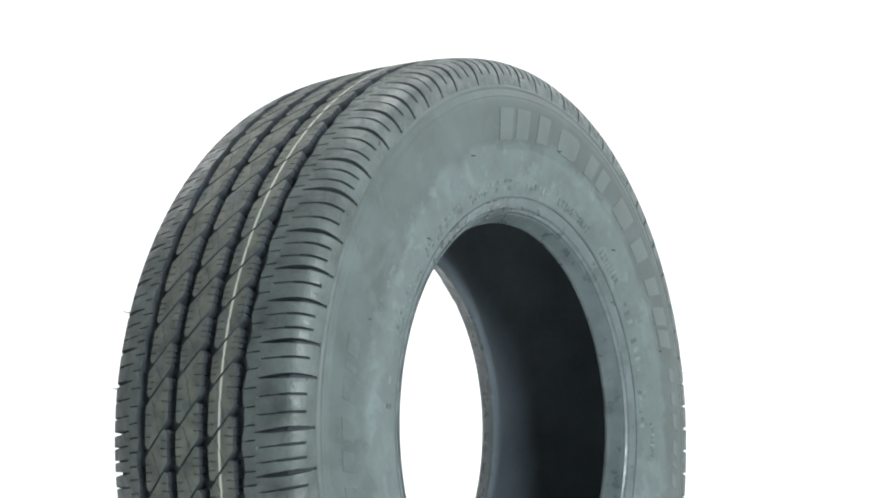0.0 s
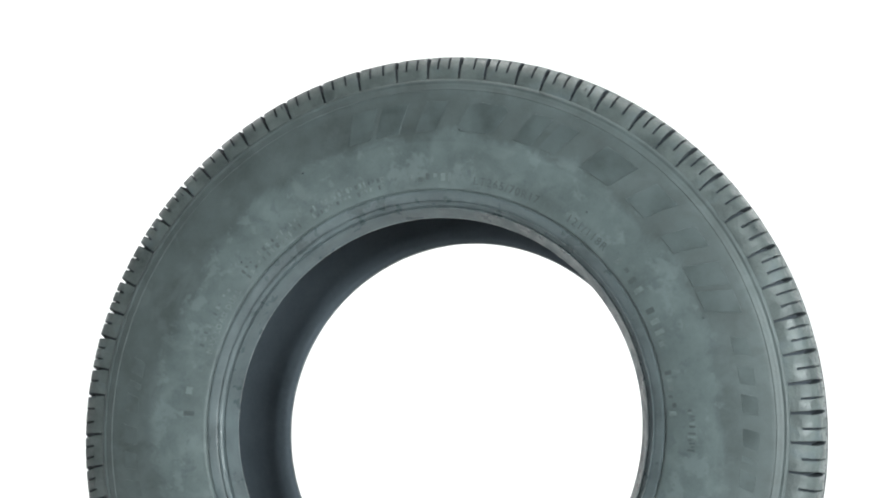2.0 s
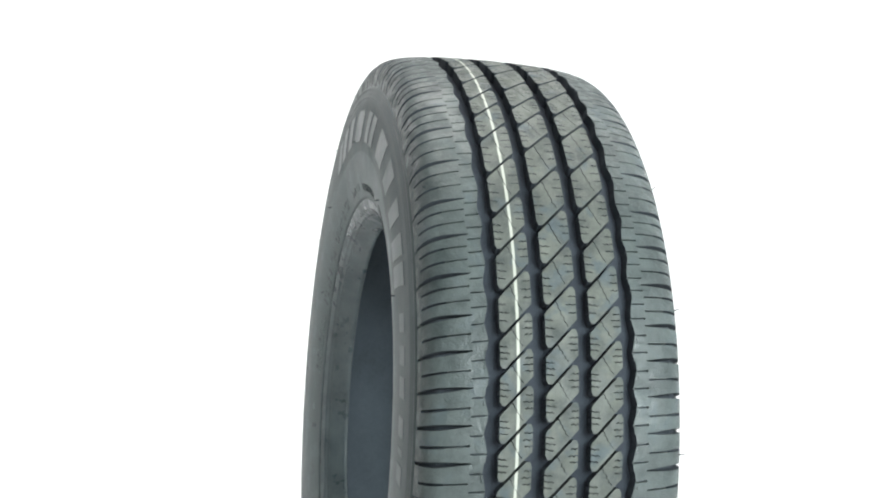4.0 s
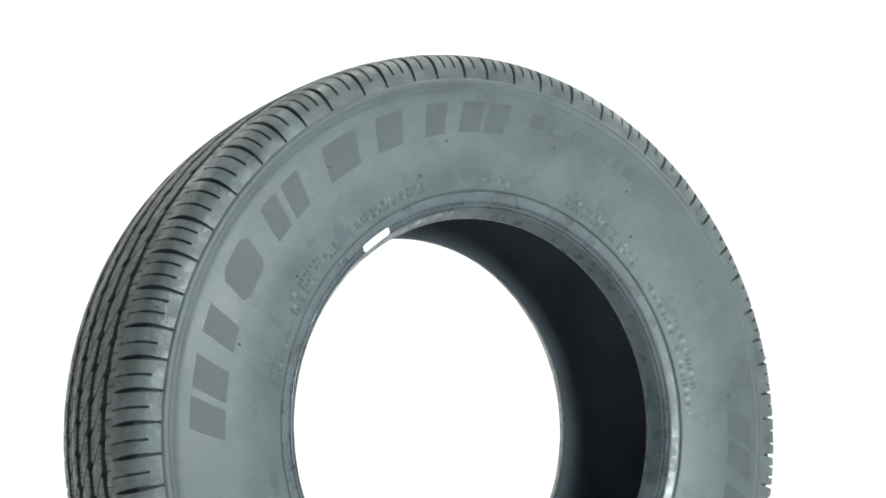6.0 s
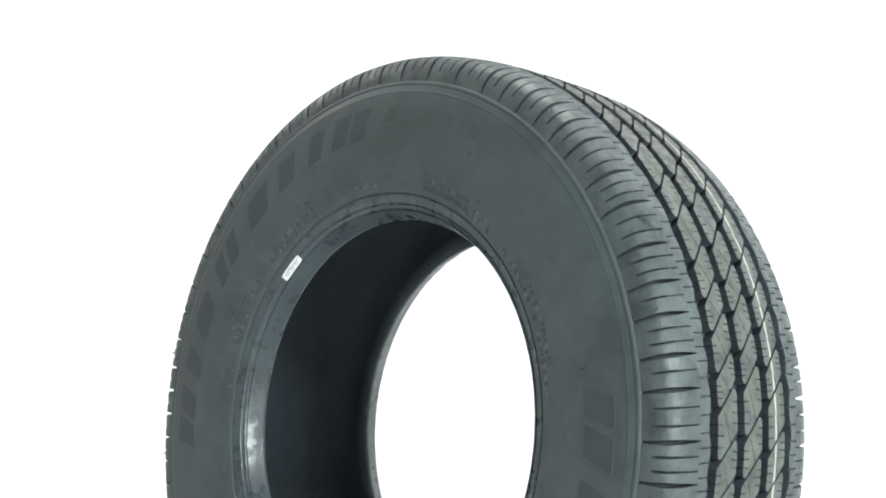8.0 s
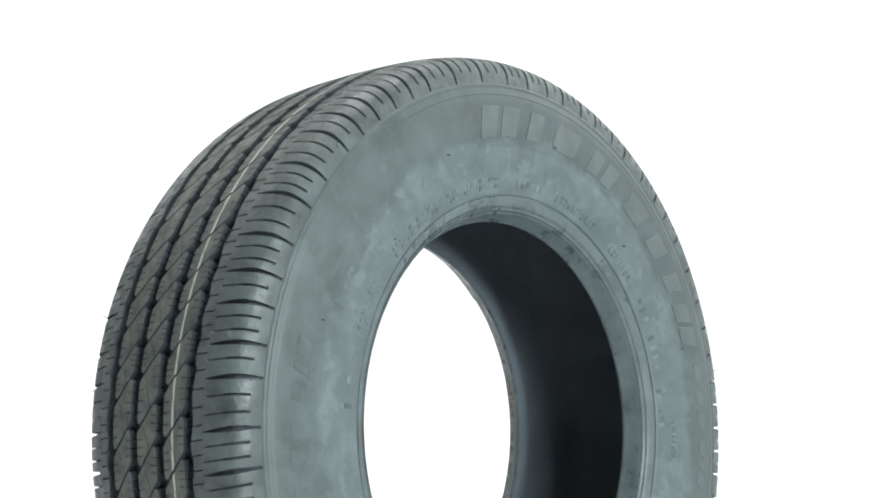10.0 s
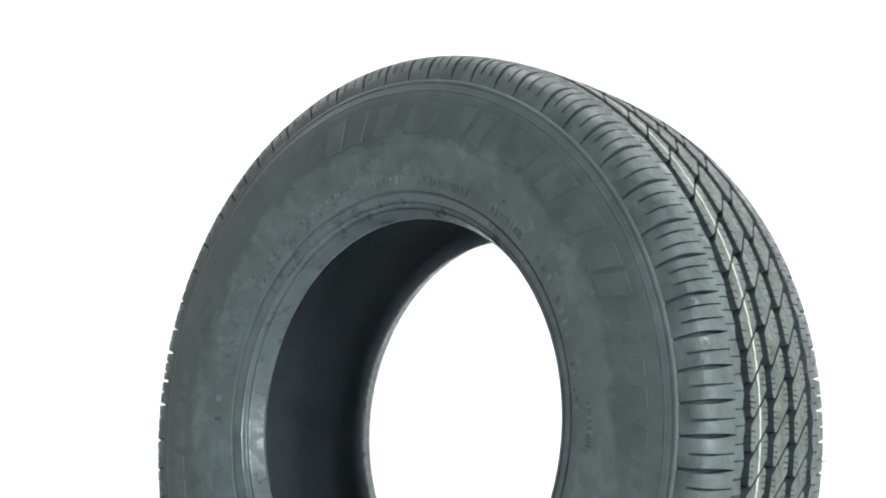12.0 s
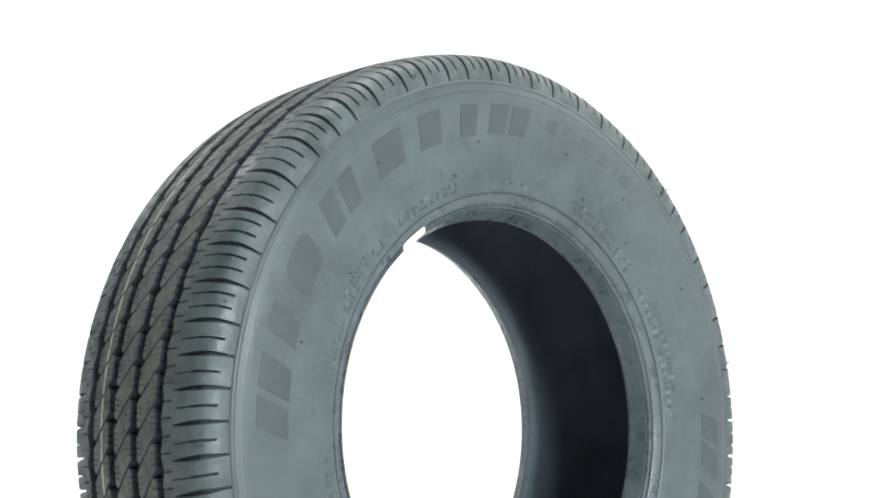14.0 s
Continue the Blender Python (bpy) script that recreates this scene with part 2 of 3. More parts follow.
# ---- studio: white sweep, walls, ceiling ----
slab("floor", (-3.2, -3.4, -0.1), (3.2, 3.2, 0.0), WHITE, "plain white painted studio floor under the tyre")
# grey ceiling, west and south sides: unseen, added to limit bounce onto the tyre
slab("ceiling", (-3.2, -3.4, 3.0), (3.2, 3.2, 3.1), GREY, "unseen grey ceiling added over the set, toned to hold down bounced light")
slab("wall_west", (-3.3, -3.4, 0.0), (-3.2, 3.2, 3.0), PALE_GREY, "unseen light grey wall added beside the set, toned to weaken light from the left")
slab("wall_east", (3.2, -3.4, 0.0), (3.3, 3.2, 3.0), WHITE, "plain white studio wall beside the set")
slab("wall_south", (-3.2, -3.5, 0.0), (3.2, -3.4, 3.0), GREY, "unseen grey wall added behind the camera, toned to hold down bounced light")
bm = bmesh.new()
bow = [(3.2 - 0.8 * (1 - math.sin(a)), 0.002 + 0.8 * (1 - math.cos(a))) for a in np.linspace(0, math.pi / 2, 14)]
bow = bow + [(3.2, 3.0)]
bow = bow + [(3.26, 3.0), (3.26, 0.0), (2.4, 0.0)]
rows = [[bm.verts.new((x, y, z)) for x in (-3.2, 3.2)] for y, z in bow]
grid_faces(bm, rows, True)
sweep = part("backdrop", bm, WHITE, None, "seamless bright white studio backdrop curving up from the floor", 50)
tagged(sweep, "", "backdrop", "", "structure")


# ---- the tyre ----
# pitch lengths round the tread in degrees: short, middle, long
PITCH = {"s": 4.40, "m": 5.37, "l": 6.60, "x": 5.347}
ORDER = "sssssmmmllmsmlsmsmsmmlllssssslmlmsmslm" + 30 * "x"
START = -11.1
EDGES = [START]
for c in ORDER:
    EDGES.append(EDGES[-1] + PITCH[c])

DROP_Y = [0.0, 0.03, 0.0585, 0.0763, 0.0865, 0.0955, 0.1025, 0.1075, 0.1108, 0.1132, 0.1140, 0.1145]
DROP_R = [0.0, 0.0004, 0.0015, 0.0034, 0.0050, 0.0074, 0.0106, 0.0148, 0.0200, 0.0262, 0.0315, 0.0378]
FLOOR = RADIUS - 0.0115


def crown(y):
    return RADIUS - float(np.interp(abs(y), DROP_Y, DROP_R))


def polar(a, y, r):
    """A point at the angle a round the axle, y along it, r from it."""
    return (r * math.cos(a), y, r * math.sin(a))


def smooth_line(points, n):
    """Catmull-Rom through the points."""
    out = []
    p = [2 * np.array(points[0]) - np.array(points[1])] + [np.array(q) for q in points] + [2 * np.array(points[-1]) - np.array(points[-2])]
    for i in range(1, len(p) - 2):
        for u in np.linspace(0, 1, n, endpoint=False):
            a, b, c, d = p[i - 1:i + 3]
            out.append(tuple(0.5 * (2 * b + (c - a) * u + (2 * a - 5 * b + 4 * c - d) * u * u + (3 * b - a - 3 * c + d) * u ** 3)))
    return out + [tuple(points[-1])]


# outside of the flank, from the shoulder to the bead: (y, r)
FLANK = ([(0.1136, 0.3626), (0.1148, 0.3617), (0.1156, 0.3607), (0.1162, 0.3595), (0.1163, 0.3585), (0.1159, 0.3576), (0.1159, 0.3566), (0.1165, 0.3555), (0.1170, 0.3540)]
         + [(0.1173, 0.3512), (0.1177, 0.3506), (0.1178, 0.3497), (0.1174, 0.3490)]
         + smooth_line([(0.1177, 0.3480), (0.1195, 0.3300), (0.1205, 0.3090), (0.1197, 0.2880), (0.1166, 0.2690), (0.1130, 0.2550), (0.1098, 0.2452)], 5)
         + [(0.1090, 0.2442), (0.1072, 0.2437), (0.1068, 0.2431), (0.1071, 0.2424)])
BEADING = ([(0.1071, 0.2424), (0.1080, 0.2419), (0.1080, 0.2413)]
           + smooth_line([(0.1076, 0.2400), (0.1060, 0.2362), (0.1044, 0.2328)], 4)
           + [(0.1038, 0.2324), (0.1037, 0.2321), (0.1051, 0.2316), (0.1052, 0.2311), (0.1038, 0.2305), (0.1026, 0.2296), (0.1018, 0.2285), (0.1006, 0.2275)]
           + [(0.0986, 0.2271), (0.0980, 0.2264), (0.0994, 0.2259), (0.0994, 0.2253), (0.0982, 0.2248)]
           + smooth_line([(0.0970, 0.2242), (0.0934, 0.2228), (0.0894, 0.2212), (0.0864, 0.2199)], 3)
           + [(0.0852, 0.2195), (0.0840, 0.2188), (0.0826, 0.2181), (0.0812, 0.2178), (0.0798, 0.2180), (0.0786, 0.2190)])
INSIDE = smooth_line([(0.0786, 0.2190), (0.0772, 0.2255), (0.0815, 0.2380), (0.0940, 0.2580), (0.1050, 0.2850), (0.1080, 0.3120), (0.1020, 0.3420),
                      (0.0920, 0.3640), (0.0650, 0.3770), (0.0300, 0.3810), (0.0, 0.3815)], 4)


def flank_y(r):
    pts = sorted((p[1], p[0]) for p in FLANK + BEADING[1:])
    return float(np.interp(r, [p[0] for p in pts], [p[1] for p in pts]))


def revolve(profile, side, steps=240):
    bm = bmesh.new()
    rows = []
    for k in range(steps):
        a = 2 * math.pi * k / steps
        rows.append([bm.verts.new(polar(a, side * y, r)) for y, r in profile])
    grid_faces(bm, rows, True)
    bmesh.ops.recalc_face_normals(bm, faces=bm.faces)
    return bm


tyre = new("tyre")
tagged(tyre, "black rubber truck tyre without rim, upright on a white floor", "tyre")
HUB = Matrix.Translation((0.0047, 0.0022, RADIUS)) @ pose(0, 0, 0, -0.207, 0, 0)


def add(name, bm, mat, parent, label="", smooth=None):
    """A part of the tyre, in the wheel's own space."""
    return part(name, bm, mat, parent, label, smooth, HUB if parent is tyre else None)


def build_casing():
    flanks = {}
    for side in (-1, 1):
        bm = revolve(FLANK, side)
        flanks[side] = add("sidewall", bm, SIDEWALL if side < 0 else CLEAN_SIDEWALL, tyre,
                           "dusty, scuffed dark grey sidewall with paler raised lettering" if side < 0 else "evenly dark grey sidewall with darker raised lettering", 35)
        bm = revolve(BEADING, side)
        add("bead", bm, BEAD if side > 0 else DUSTY_BEAD, tyre, "smooth bluish black bead with concentric ridges" if side > 0 else "dusty grey bead with concentric ridges", 35)
    liner = INSIDE + [(-y, r) for y, r in INSIDE[-2::-1]]
    add("inner_liner", revolve(liner, 1), LINER, tyre, "near-black inner liner of the tyre", 50)
    base = [(0.1100, 0.3632), (0.102, 0.372), (0.086, 0.381), (0.064, FLOOR - 0.001), (0.058, FLOOR), (0.0, FLOOR + 0.0006)]
    base = base + [(-y, r) for y, r in base[-2::-1]]
    # floor colour carries part of the shade between the ribs
    add("tread_base", revolve(base, 1), SHADED_FLOOR, tyre, "groove floor between the tread ribs, darkened in colour for the shade there", 40)
    return flanks


def notch(out, wall, into, s, length, width, up):
    """A wavy sipe cut into a block from its wall at y = wall."""
    n = 5
    mid = [(wall + into * length * k / n, s + (0.0006 if k % 2 else -0.0006) * (k > 0)) for k in range(n + 1)]
    edge = [(y, q - width / 2) for y, q in mid[:-1]]
    back = [(y, q + width / 2) for y, q in mid[:-1]]
    path = edge + [mid[-1]] + back[::-1]
    out.extend(path if up else path[::-1])


def wavy_cut(out, lo, hi, low, top):
    """A thin wavy sipe from the upper slot across the block, against the slots' slant."""
    wide, n = hi - lo, 8
    y0, y1 = lo + 0.36 * wide, lo + 0.70 * wide
    s0, s1 = top(y0), low(y1) + 0.0022
    mid = []
    for k in range(n + 1):
        y, q = y0 + (y1 - y0) * k / n, s0 + (s1 - s0) * k / n
        mid.append((y + (0.0007 if k % 2 else -0.0007) * (0 < k < n), q))
    w = 0.0003
    out.extend([(y + w, top(y + w) if k == 0 else q) for k, (y, q) in enumerate(mid[:-1])])
    out.append(mid[-1])
    out.extend([(y - w, top(y - w) if k == n - 1 else q) for k, (y, q) in enumerate(mid[-2::-1])])


def block_mesh(name, lo, hi, pitch, mat):
    """One tread block: a slanted parallelogram with cut corners and sipes, bent to the crown."""
    rise, half, cut = 0.0305, 0.0016, 0.0088
    length = radians(pitch) * RADIUS
    wide = hi - lo
    slope = rise / wide
    low = lambda y: (y - hi) * slope + half
    top = lambda y: length + (y - hi) * slope - half
    w = 0.0009
    out = [(hi, low(hi))]
    a, b = low(hi), top(hi) - cut
    for f in (0.22, 0.50, 0.80):
        notch(out, hi, -1, a + (b - a) * f, 0.0092 if f == 0.50 else 0.0075, w, True)
    out += [(hi, b), (hi - 0.0016, b + cut * 0.40), (hi - 0.0048, top(hi - 0.0048))]
    wavy_cut(out, lo, hi, low, top)
    out.append((lo + 0.001, top(lo + 0.001)))
    out.append((lo, top(lo) - 0.0012))
    a, b = top(lo) - 0.0012, low(lo) + cut
    for f in (0.18, 0.47, 0.76):
        notch(out, lo, 1, a + (b - a) * f, 0.0092 if f == 0.47 else 0.0075, w, False)
    out += [(lo, b), (lo + 0.0016, b - cut * 0.40), (lo + 0.0048, low(lo + 0.0048))]
    bm = bmesh.new()
    face = bm.faces.new([bm.verts.new((y, s, 0)) for y, s in out])
    made = bmesh.ops.extrude_face_region(bm, geom=[face])
    bmesh.ops.translate(bm, verts=[v for v in made["geom"] if isinstance(v, bmesh.types.BMVert)], vec=(0, 0, 1))
    bmesh.ops.delete(bm, geom=[f for f in bm.faces if all(v.co.z < 0.5 for v in f.verts)], context="FACES_ONLY")
    bmesh.ops.triangulate(bm, faces=[f for f in bm.faces if len(f.verts) > 4])
    for k in range(1, 5):
        s = -rise + (length + rise) * k / 5
        bmesh.ops.bisect_plane(bm, geom=bm.verts[:] + bm.edges[:] + bm.faces[:], plane_co=(0, s, 0), plane_no=(0, 1, 0))
    # block sides take the rubber with groove shade in its colour
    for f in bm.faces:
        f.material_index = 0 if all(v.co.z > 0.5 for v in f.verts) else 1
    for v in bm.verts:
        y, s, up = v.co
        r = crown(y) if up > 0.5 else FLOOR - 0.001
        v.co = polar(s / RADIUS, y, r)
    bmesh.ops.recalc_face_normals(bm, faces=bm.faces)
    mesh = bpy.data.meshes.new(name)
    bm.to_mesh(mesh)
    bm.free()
    return finish(mesh, (mat, SHADED_GROOVE))


RIBS = [(0.0250, 0.0530, 3.05), (-0.0140, 0.0140, -0.15), (-0.0530, -0.0250, 1.55)]


def build_tread_blocks():
    for lo, hi, shift in RIBS:
        mat = STRIPED if lo < -0.03 else TREAD
        kinds = {c: block_mesh("tread_block", lo, hi, PITCH[c], mat) for c in "smlx"}
        for c, at in zip(ORDER, EDGES):
            # the angle runs from +x over +z: a turn about -y
            piece("tread_block", kinds[c], tyre, "", HUB @ Matrix.Rotation(-radians(at + shift), 4, "Y"))


def shoulder_depth(y):
    """How deep a full slot is cut at y."""
    return float(np.interp(y, [0.0, 0.0752, 0.0768, 0.099, 0.1065, 0.1110, 0.1136, 0.1145], [0, 0, 0.0090, 0.0090, 0.0085, 0.0065, 0.0045, 0.0030]))


def sipe_depth(y):
    return float(np.interp(y, [0.0, 0.0770, 0.0782, 0.102, 0.1108, 0.1120, 0.1132], [0, 0, 0.0030, 0.0050, 0.0052, 0.0040, 0]))


def inner_sipe_depth(y):
    return float(np.interp(y, [0.0, 0.0660, 0.0664, 0.0756, 0.0762], [0.002, 0.002, 0.0026, 0.0026, 0]))


def build_shoulders():
    wall = [0.0640, 0.0645, 0.0660, 0.0664, 0.0700, 0.0752, 0.0757, 0.0763, 0.0768, 0.0782, 0.0850, 0.0900, 0.0955, 0.0990, 0.1025, 0.1052, 0.1075, 0.1092, 0.1108, 0.1120, 0.1132, 0.1140, 0.1145]
    for side in (-1, 1):
        bm = bmesh.new()
        rows = []
        for c, at in zip(ORDER, EDGES):
            span = PITCH[c]
            mm = math.degrees(0.001 / RADIUS)
            # columns: angle from the slot's middle, slot cut, sipe cut, inner sipe cut
            cols = [(-2.2 * mm, 0, 0, 0), (-1.8 * mm, 1, 0, 0), (1.8 * mm, 1, 0, 0), (2.2 * mm, 0, 0, 0)]
            sipes = [0.47] if c == "s" else [0.35, 0.69]
            marks = [(f, 1, 0) for f in sipes] + ([(0.24, 0, 1), (0.72, 0, 1)] if c == "s" else [(0.17, 0, 1), (0.52, 0, 1), (0.86, 0, 1)])
            for f, outer, inner in sorted(marks):
                m = f * span
                cols += [(m - 0.75 * mm, 0, 0, 0), (m - 0.5 * mm, 0, outer, inner), (m + 0.5 * mm, 0, outer, inner), (m + 0.75 * mm, 0, 0, 0)]
            centres = [f * span for f, _, _ in marks]
            for a, slot, sipe, inner in cols:
                near = min(centres, key=lambda m: abs(m - a))
                f = (a / span) % 1.0
                zig = 0.0034 * (abs(2 * ((f + 0.25) % 1.0) - 1) - 0.5)
                row = [bm.verts.new(polar(radians(at + a), side * (0.0628 + zig), FLOOR - 0.001))]
                for k, y in enumerate(wall):
                    lean = 0.10 * (y - 0.085) / RADIUS
                    cut = max(slot * shoulder_depth(y), sipe * sipe_depth(y), inner * inner_sipe_depth(y))
                    yy = y + (zig if k < 3 else 0)
                    # cuts go in along the surface's own inward direction
                    t = min(1.0, max(0.0, (y - 0.098) / 0.014))
                    wider = float(np.interp(y, [0.094, 0.102], [1.0, 1.7])) if abs(a - near) < mm else 1.0
                    swell = a * float(np.interp(y, [0.0768, 0.090, 0.102, 0.110, 0.1145], [0.25, 0.80, 1.10, 1.05, 0.65])) if abs(a) < 3 * mm else near + (a - near) * wider
                    row.append(bm.verts.new(polar(radians(at + swell) + side * lean, side * (yy - cut * t * 0.9), crown(y) - cut * (1 - 0.75 * t))))
                row.append(bm.verts.new(polar(radians(at + a) + side * 0.10 * 0.03 / RADIUS, side * 0.1100, 0.3600)))
                rows.append(row)
        grid_faces(bm, rows, True)
        bmesh.ops.recalc_face_normals(bm, faces=bm.faces)
        # faces sunk in cuts take the shade-darkened rubber too
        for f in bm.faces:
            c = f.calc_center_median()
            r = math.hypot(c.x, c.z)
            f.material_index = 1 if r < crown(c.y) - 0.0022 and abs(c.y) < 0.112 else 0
        add("shoulder_rib", bm, [SHOULDER, SHADED_GROOVE], tyre, "ribbed tread shoulder with cross slots and sipes", 32)


def flank_patch(side, a0, a1, r0, r1, lift, slant=0.0, cols=6, rows=4, edge=0.0006, round_ends=0.0):
    """A raised patch that follows the flank; angles in degrees."""
    bm = bmesh.new()
    grid = []
    for i in range(cols + 3):
        f = min(max((i - 1) / cols, 0), 1)
        line = []
        for j in range(rows + 3):
            g = min(max((j - 1) / rows, 0), 1)
            rim = i in (0, cols + 2) or j in (0, rows + 2)
            g = 0.5 + (g - 0.5) * (1 - (round_ends if f in (0, 1) else 0))
            r = r0 + (r1 - r0) * g
            a = radians(a0 + (a1 - a0) * f + slant * g)
            if rim:
                a += (edge / r) * (-1 if i == 0 else 1 if i == cols + 2 else 0) * (1 if a1 > a0 else -1)
                r += edge * (-1 if j == 0 else 1 if j == rows + 2 else 0)
            line.append(bm.verts.new(polar(a, side * (flank_y(r) + (-0.0004 if rim else lift)), r)))
        grid.append(line)
    grid_faces(bm, grid)
    bmesh.ops.recalc_face_normals(bm, faces=bm.faces)
    return bm


def arc_text(text, side, start, r0, size, lift=0.0005):
    """Raised characters bent round the flank, read clockwise from outside; start in degrees."""
    curve = bpy.data.curves.new("text", "FONT")
    curve.body, curve.size, curve.resolution_u = text, size, 2
    curve.space_character = 1.15
    ob = bpy.data.objects.new("text", curve)
    mesh = bpy.data.meshes.new_from_object(ob)
    bm = bmesh.new()
    bm.from_mesh(mesh)
    bpy.data.objects.remove(ob)
    made = bmesh.ops.extrude_face_region(bm, geom=bm.faces[:])
    for v in [v for v in made["geom"] if isinstance(v, bmesh.types.BMVert)]:
        v.co.z = 1
    for v in bm.verts:
        x, y, up = v.co
        r = r0 + y
        a = radians(start) + side * x / (r0 + size / 2)
        v.co = polar(a, side * (flank_y(r) + (lift if up > 0.5 else -0.0004)), r)
    bmesh.ops.recalc_face_normals(bm, faces=bm.faces)
    return bm


# plain bars that stand for the large word: start and width, in degrees from its beginning, and how far the ends are rounded
WORD = [(0.0, 5.0, 0.0), (6.4, 5.2, 0.0), (15.2, 4.6, 0.0), (24.2, 8.2, 0.3), (37.2, 4.0, 0.0), (42.8, 4.0, 0.0), (52.8, 7.4, 0.0), (64.8, 5.6, 0.0), (75.6, 4.4, 0.0), (83.4, 4.6, 0.0), (89.2, 4.4, 0.0)]
SUB = [(0.0, 3.0), (5.2, 3.0), (10.0, 3.2), (16.0, 3.0), (20.6, 1.0), (23.0, 2.8)]


def build_lettering(flanks):
    for side, first, stretch, mat, label in ((1, -5.0, 1.0, DARK_LETTER, "darker raised rubber bar on the sidewall"),
                                                    (-1, 107.0, 0.92, PALE_LETTER, "paler raised rubber bar on the sidewall")):
        for turn in (0, 180):
            for a, w, ends in WORD:
                a0 = first + turn + side * a * stretch
                bm = flank_patch(side, a0, a0 + side * w * stretch, 0.3035, 0.3365, 0.0003 if side > 0 else 0.0005, side * 2.2, 6, 6, 0.0003, ends)
                add("letter_bar", bm, mat, flanks[side], label, 28)
            for a, w in SUB:
                a0 = first + turn + side * (99.8 * (1 if side > 0 else 0.92) + a)
                bm = flank_patch(side, a0, a0 + side * w, 0.3185, 0.3335, 0.0003, side * 0.8, 3, 3, 0.0003)
                add("letter_bar", bm, mat if side < 0 else FAINT_LETTER, flanks[side], label, 28)


def build_small_print(flanks):
    pale = "small raised characters moulded in the rubber"
    a = flanks[-1]
    add("moulded_text", arc_text("LT265/70R17", -1, 79.6, 0.2505, 0.0120), FAINT_LETTER, a, pale)
    add("moulded_text", arc_text("121/118R", -1, 55.2, 0.2505, 0.0120), FAINT_LETTER, a, pale)
    add("moulded_text", arc_text("MAX LOAD DUAL", -1, 164.0, 0.2500, 0.0085), SCUFFED_LETTER, a, pale)
    b = flanks[1]
    add("moulded_text", arc_text("MAX LOAD DUAL", 1, 108.5, 0.2495, 0.0085), DARK_LETTER, b, pale)
    add("moulded_text", arc_text("WARNING", 1, 7.0, 0.2560, 0.0070), PALE_LETTER, b, pale)
    add("moulded_text", arc_text("RADIAL", 1, -17.5, 0.2520, 0.0120), PALE_LETTER, b, pale)
    # rows of print too small to read: bars
    bars = random.Random(11)
    runs = [(-1, 40, 16, 0.2505, 0.0090, 9), (-1, 121, 101, 0.2500, 0.0050, 11), (-1, 121, 101, 0.2575, 0.0050, 11), (-1, 95, 84, 0.2520, 0.0080, 6),
            (-1, 143, 124, 0.2500, 0.0050, 8), (-1, 143, 124, 0.2570, 0.0050, 8), (-1, 163, 147, 0.2600, 0.0050, 6), (-1, 12, 1, 0.2480, 0.0070, 4), (-1, 3, -6, 0.2660, 0.0070, 8),
            (-1, 182, 172, 0.2560, 0.0110, 4),
            (1, 22, 41, 0.2490, 0.0045, 10), (1, 22, 41, 0.2550, 0.0045, 10), (1, 24, 36, 0.2610, 0.0045, 6), (1, 47, 68, 0.2500, 0.0045, 12), (1, 47, 68, 0.2560, 0.0045, 12),
            (1, 8, 20, 0.2490, 0.0040, 7), (1, 84, 92, 0.2500, 0.0060, 4), (1, 108, 125, 0.2580, 0.0050, 11), (1, 127, 134, 0.2490, 0.0050, 4), (1, 127, 134, 0.2560, 0.0050, 4),
            (1, 140, 156, 0.2500, 0.0065, 8), (1, 152, 170, 0.2590, 0.0060, 9), (1, 158, 176, 0.2500, 0.0060, 9)]
    for side, a0, a1, r, h, n in runs:
        n = int(n * 1.7) if h < 0.008 else n
        step = (a1 - a0) / n
        for k in range(n):
            if bars.random() < 0.12:
                continue
            w = math.copysign(min(abs(step) * bars.uniform(0.35, 0.6), math.degrees(0.42 * h / r)), step)
            s = a0 + step * (k + 0.1)
            low = h * bars.choice((0.0, 0.0, 0.0, 0.18, 0.45))
            bm = flank_patch(side, s, s + w * bars.uniform(0.7, 1.5), r + low, r + h * (bars.uniform(0.86, 1.0) if low else bars.choice((0.5, 0.92, 1.0))), 0.0004, 0, 1, 1, 0.0004)
            add("text_bar", bm, bars.choice((SCUFFED_LETTER, FAINT_LETTER)) if side < 0 else bars.choice((DARK_LETTER, DARK_LETTER, SCUFFED_LETTER)), flanks[side])


def sticker_patch(a0, a1, r0, r1, lift, ends=0.0, cols=12):
    """A flat strip bridging the bead between two radii; angles in degrees."""
    lo, hi = (0.1000, 0.2262), (0.1042, 0.2334)
    across = lambda r: lo[0] + (hi[0] - lo[0]) * (r - lo[1]) / (hi[1] - lo[1]) + 0.0021
    bm = bmesh.new()
    layers = []
    for up in (lift, lift - 0.0005):
        grid = []
        for i in range(cols + 1):
            f = i / cols
            inset = ends * (0.0012 if i in (0, cols) else 0)
            grid.append([bm.verts.new(polar(radians(a0 + (a1 - a0) * f), across(r) + up, r)) for r in (r0 + inset, (r0 + r1) / 2, r1 - inset)])
        grid_faces(bm, grid)
        layers.append(grid)
    rim = lambda g: [row[0] for row in g] + [g[-1][1]] + [row[2] for row in g[::-1]] + [g[0][1]]
    top, under = rim(layers[0]), rim(layers[1])
    for k in range(len(top)):
        j = (k + 1) % len(top)
        bm.faces.new((top[k], top[j], under[j], under[k]))
    bmesh.ops.recalc_face_normals(bm, faces=bm.faces)
    return bm


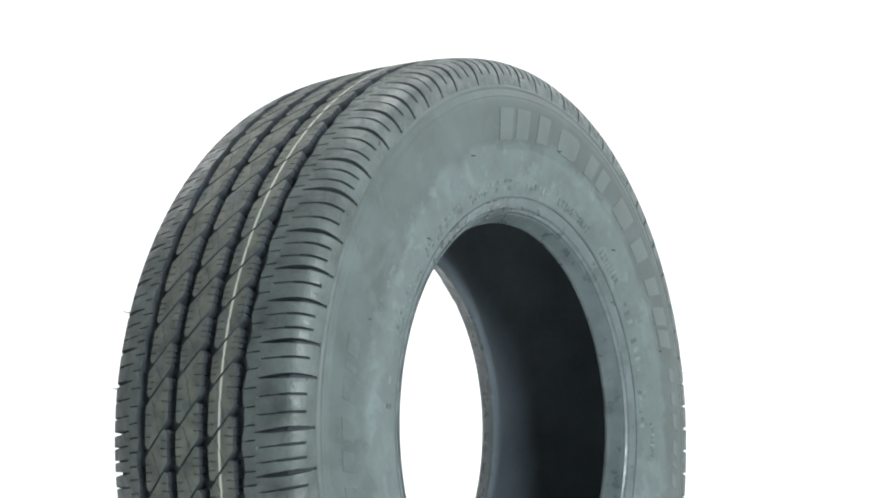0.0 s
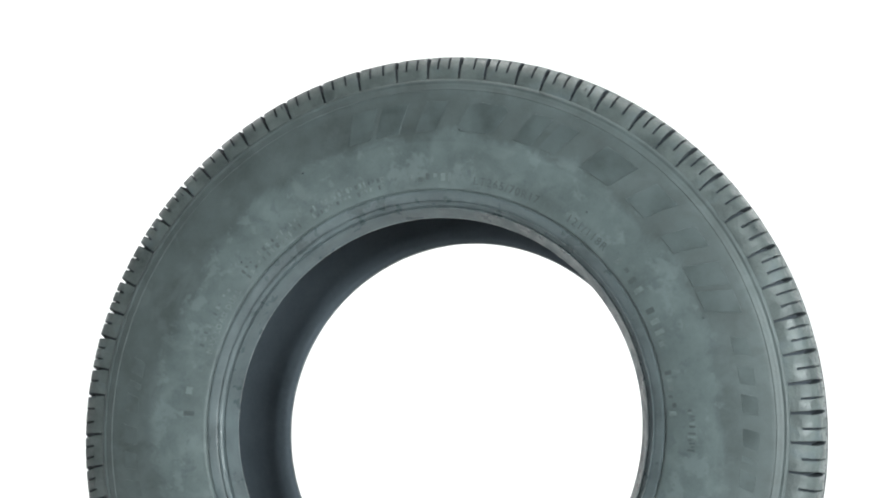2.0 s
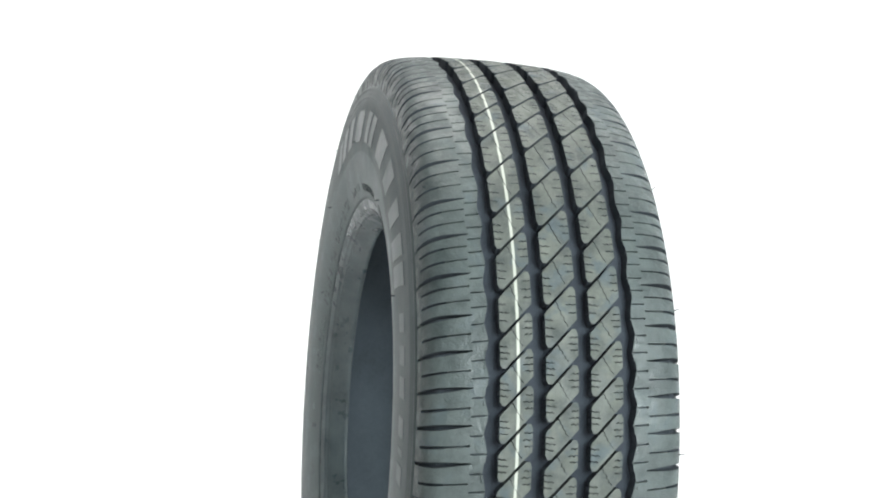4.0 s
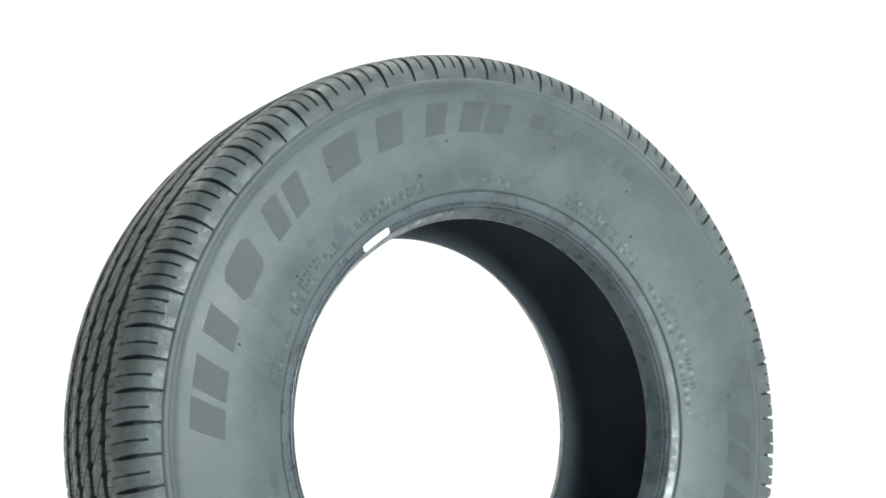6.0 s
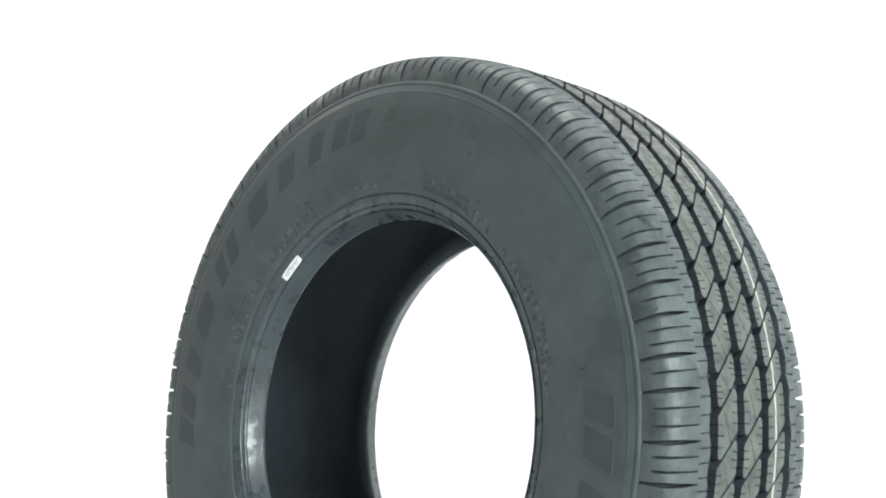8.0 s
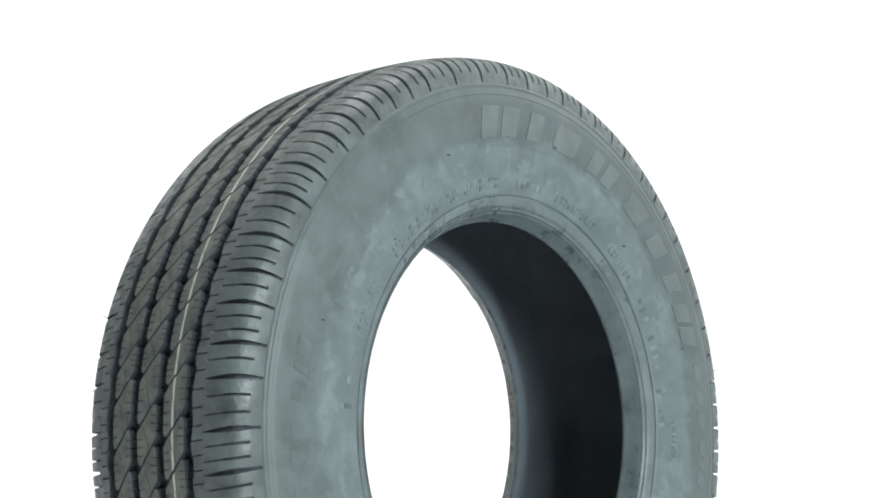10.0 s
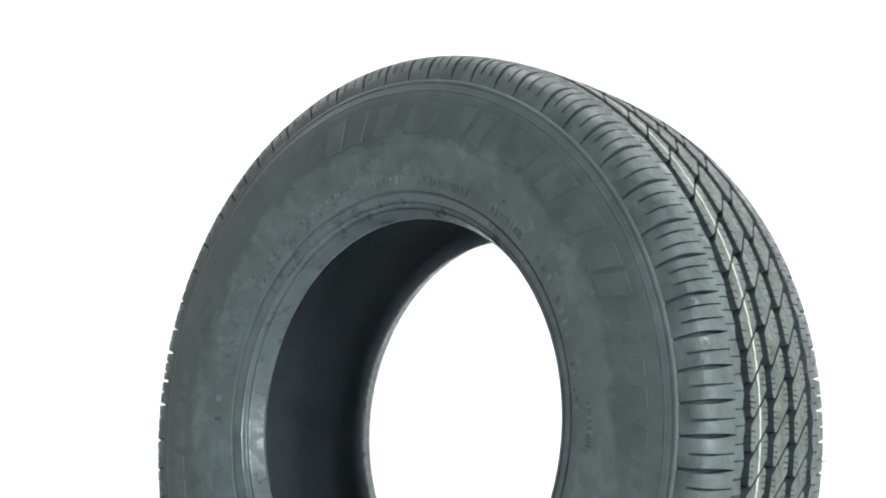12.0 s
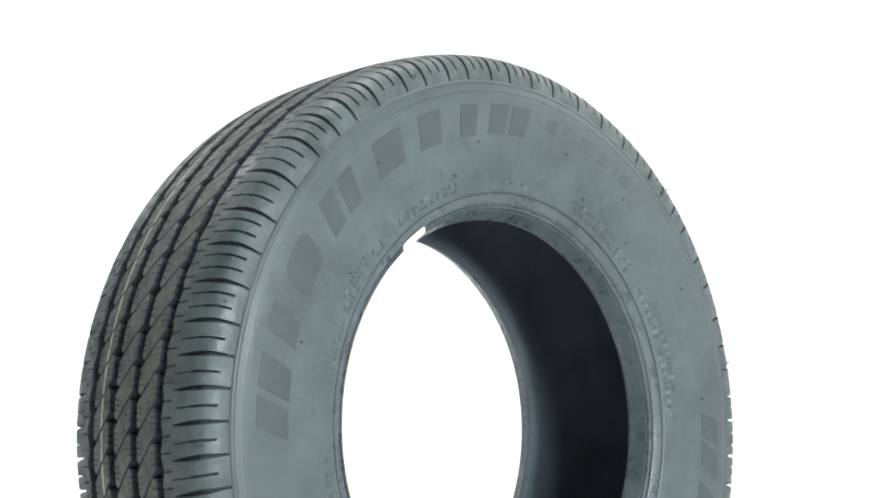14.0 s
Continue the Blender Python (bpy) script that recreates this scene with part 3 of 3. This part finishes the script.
def build_sticker():
    sticker = add("paper_label", sticker_patch(46.3, 55.2, 0.2262, 0.2334, 0.0, 0.6), PAPER, tyre, "white paper label stuck on the bead", 40)
    rnd = random.Random(3)
    a = 47.4
    while a < 53.8:
        w = rnd.uniform(0.25, 0.6)
        add("printed_bar", sticker_patch(a, a + w, 0.2276, 0.2276 + rnd.uniform(0.0028, 0.0042), 0.0003, 0.0, 1), INK, sticker)
        a += w + rnd.uniform(0.35, 0.6)


def build_spew():
    """Thin rubber hairs left by the mould vents."""
    rnd = random.Random(21)
    for side in (-1, 1):
        for k in range(9):
            a = radians(-8 + 24.0 * k + rnd.uniform(-8, 8))
            y = rnd.choice((0.1108, 0.1130, 0.1080))
            bm = bmesh.new()
            tall = rnd.uniform(0.003, 0.008)
            bmesh.ops.create_cone(bm, segments=6, radius1=0.0006, radius2=0.0003, depth=tall)
            away = Vector(polar(a, side * 0.55, 0.8)).normalized()
            spot = Vector(polar(a, side * y, crown(y)))
            m = Matrix.Translation(spot + away * tall * 0.35) @ away.to_track_quat("Z", "Y").to_matrix().to_4x4()
            bmesh.ops.transform(bm, matrix=m, verts=bm.verts)
            add("vent_spew", bm, SHADED_GROOVE, tyre)
    # stubs standing off the flanks
    spots = [(1, 49, 0.319), (1, 67, 0.268), (1, 75, 0.296), (1, 101, 0.303), (1, 110, 0.268), (1, 121, 0.305), (1, 128, 0.270), (1, 147, 0.314), (1, 172, 0.305),
             (1, 12, 0.300), (1, 29, 0.270), (-1, 20, 0.300), (-1, 52, 0.270), (-1, 84, 0.305), (-1, 118, 0.298), (-1, 141, 0.268), (-1, 165, 0.312)]
    for side, deg, r in spots:
        bm = bmesh.new()
        tall = rnd.uniform(0.003, 0.0055)
        bmesh.ops.create_cone(bm, segments=6, radius1=0.0007, radius2=0.0004, depth=tall)
        spot = Vector(polar(radians(deg), side * flank_y(r), r))
        away = Vector((rnd.uniform(-0.3, 0.3), side, rnd.uniform(-0.5, 0.1))).normalized()
        m = Matrix.Translation(spot + away * tall * 0.4) @ away.to_track_quat("Z", "Y").to_matrix().to_4x4()
        bmesh.ops.transform(bm, matrix=m, verts=bm.verts)
        add("vent_spew", bm, SHADED_GROOVE, tyre)


FLANKS = build_casing()
build_shoulders()
build_lettering(FLANKS)
build_small_print(FLANKS)
build_sticker()
build_spew()
build_tread_blocks()

# turn of the tyre about the upright axis, in degrees, every half second
TURN = [55.4, 39.5, 19.6, 3.0, -14.1, -30.2, -45.4, -60.5, -76.8, -94.45, -116.1, -131.9, -149.3, -168.0, -187.0, -203.0,
        -225.6, -247.9, -270.4, -291.3, -312.6, -334.4, -356.3, -378.6, -401.6, -421.2, -448.15, -472.1, -496.8]


def motions():
    walk(tyre, [(k * 0.5, pose(0, 0, 0, 0, 0, a)) for k, a in enumerate(TURN)])


motions()
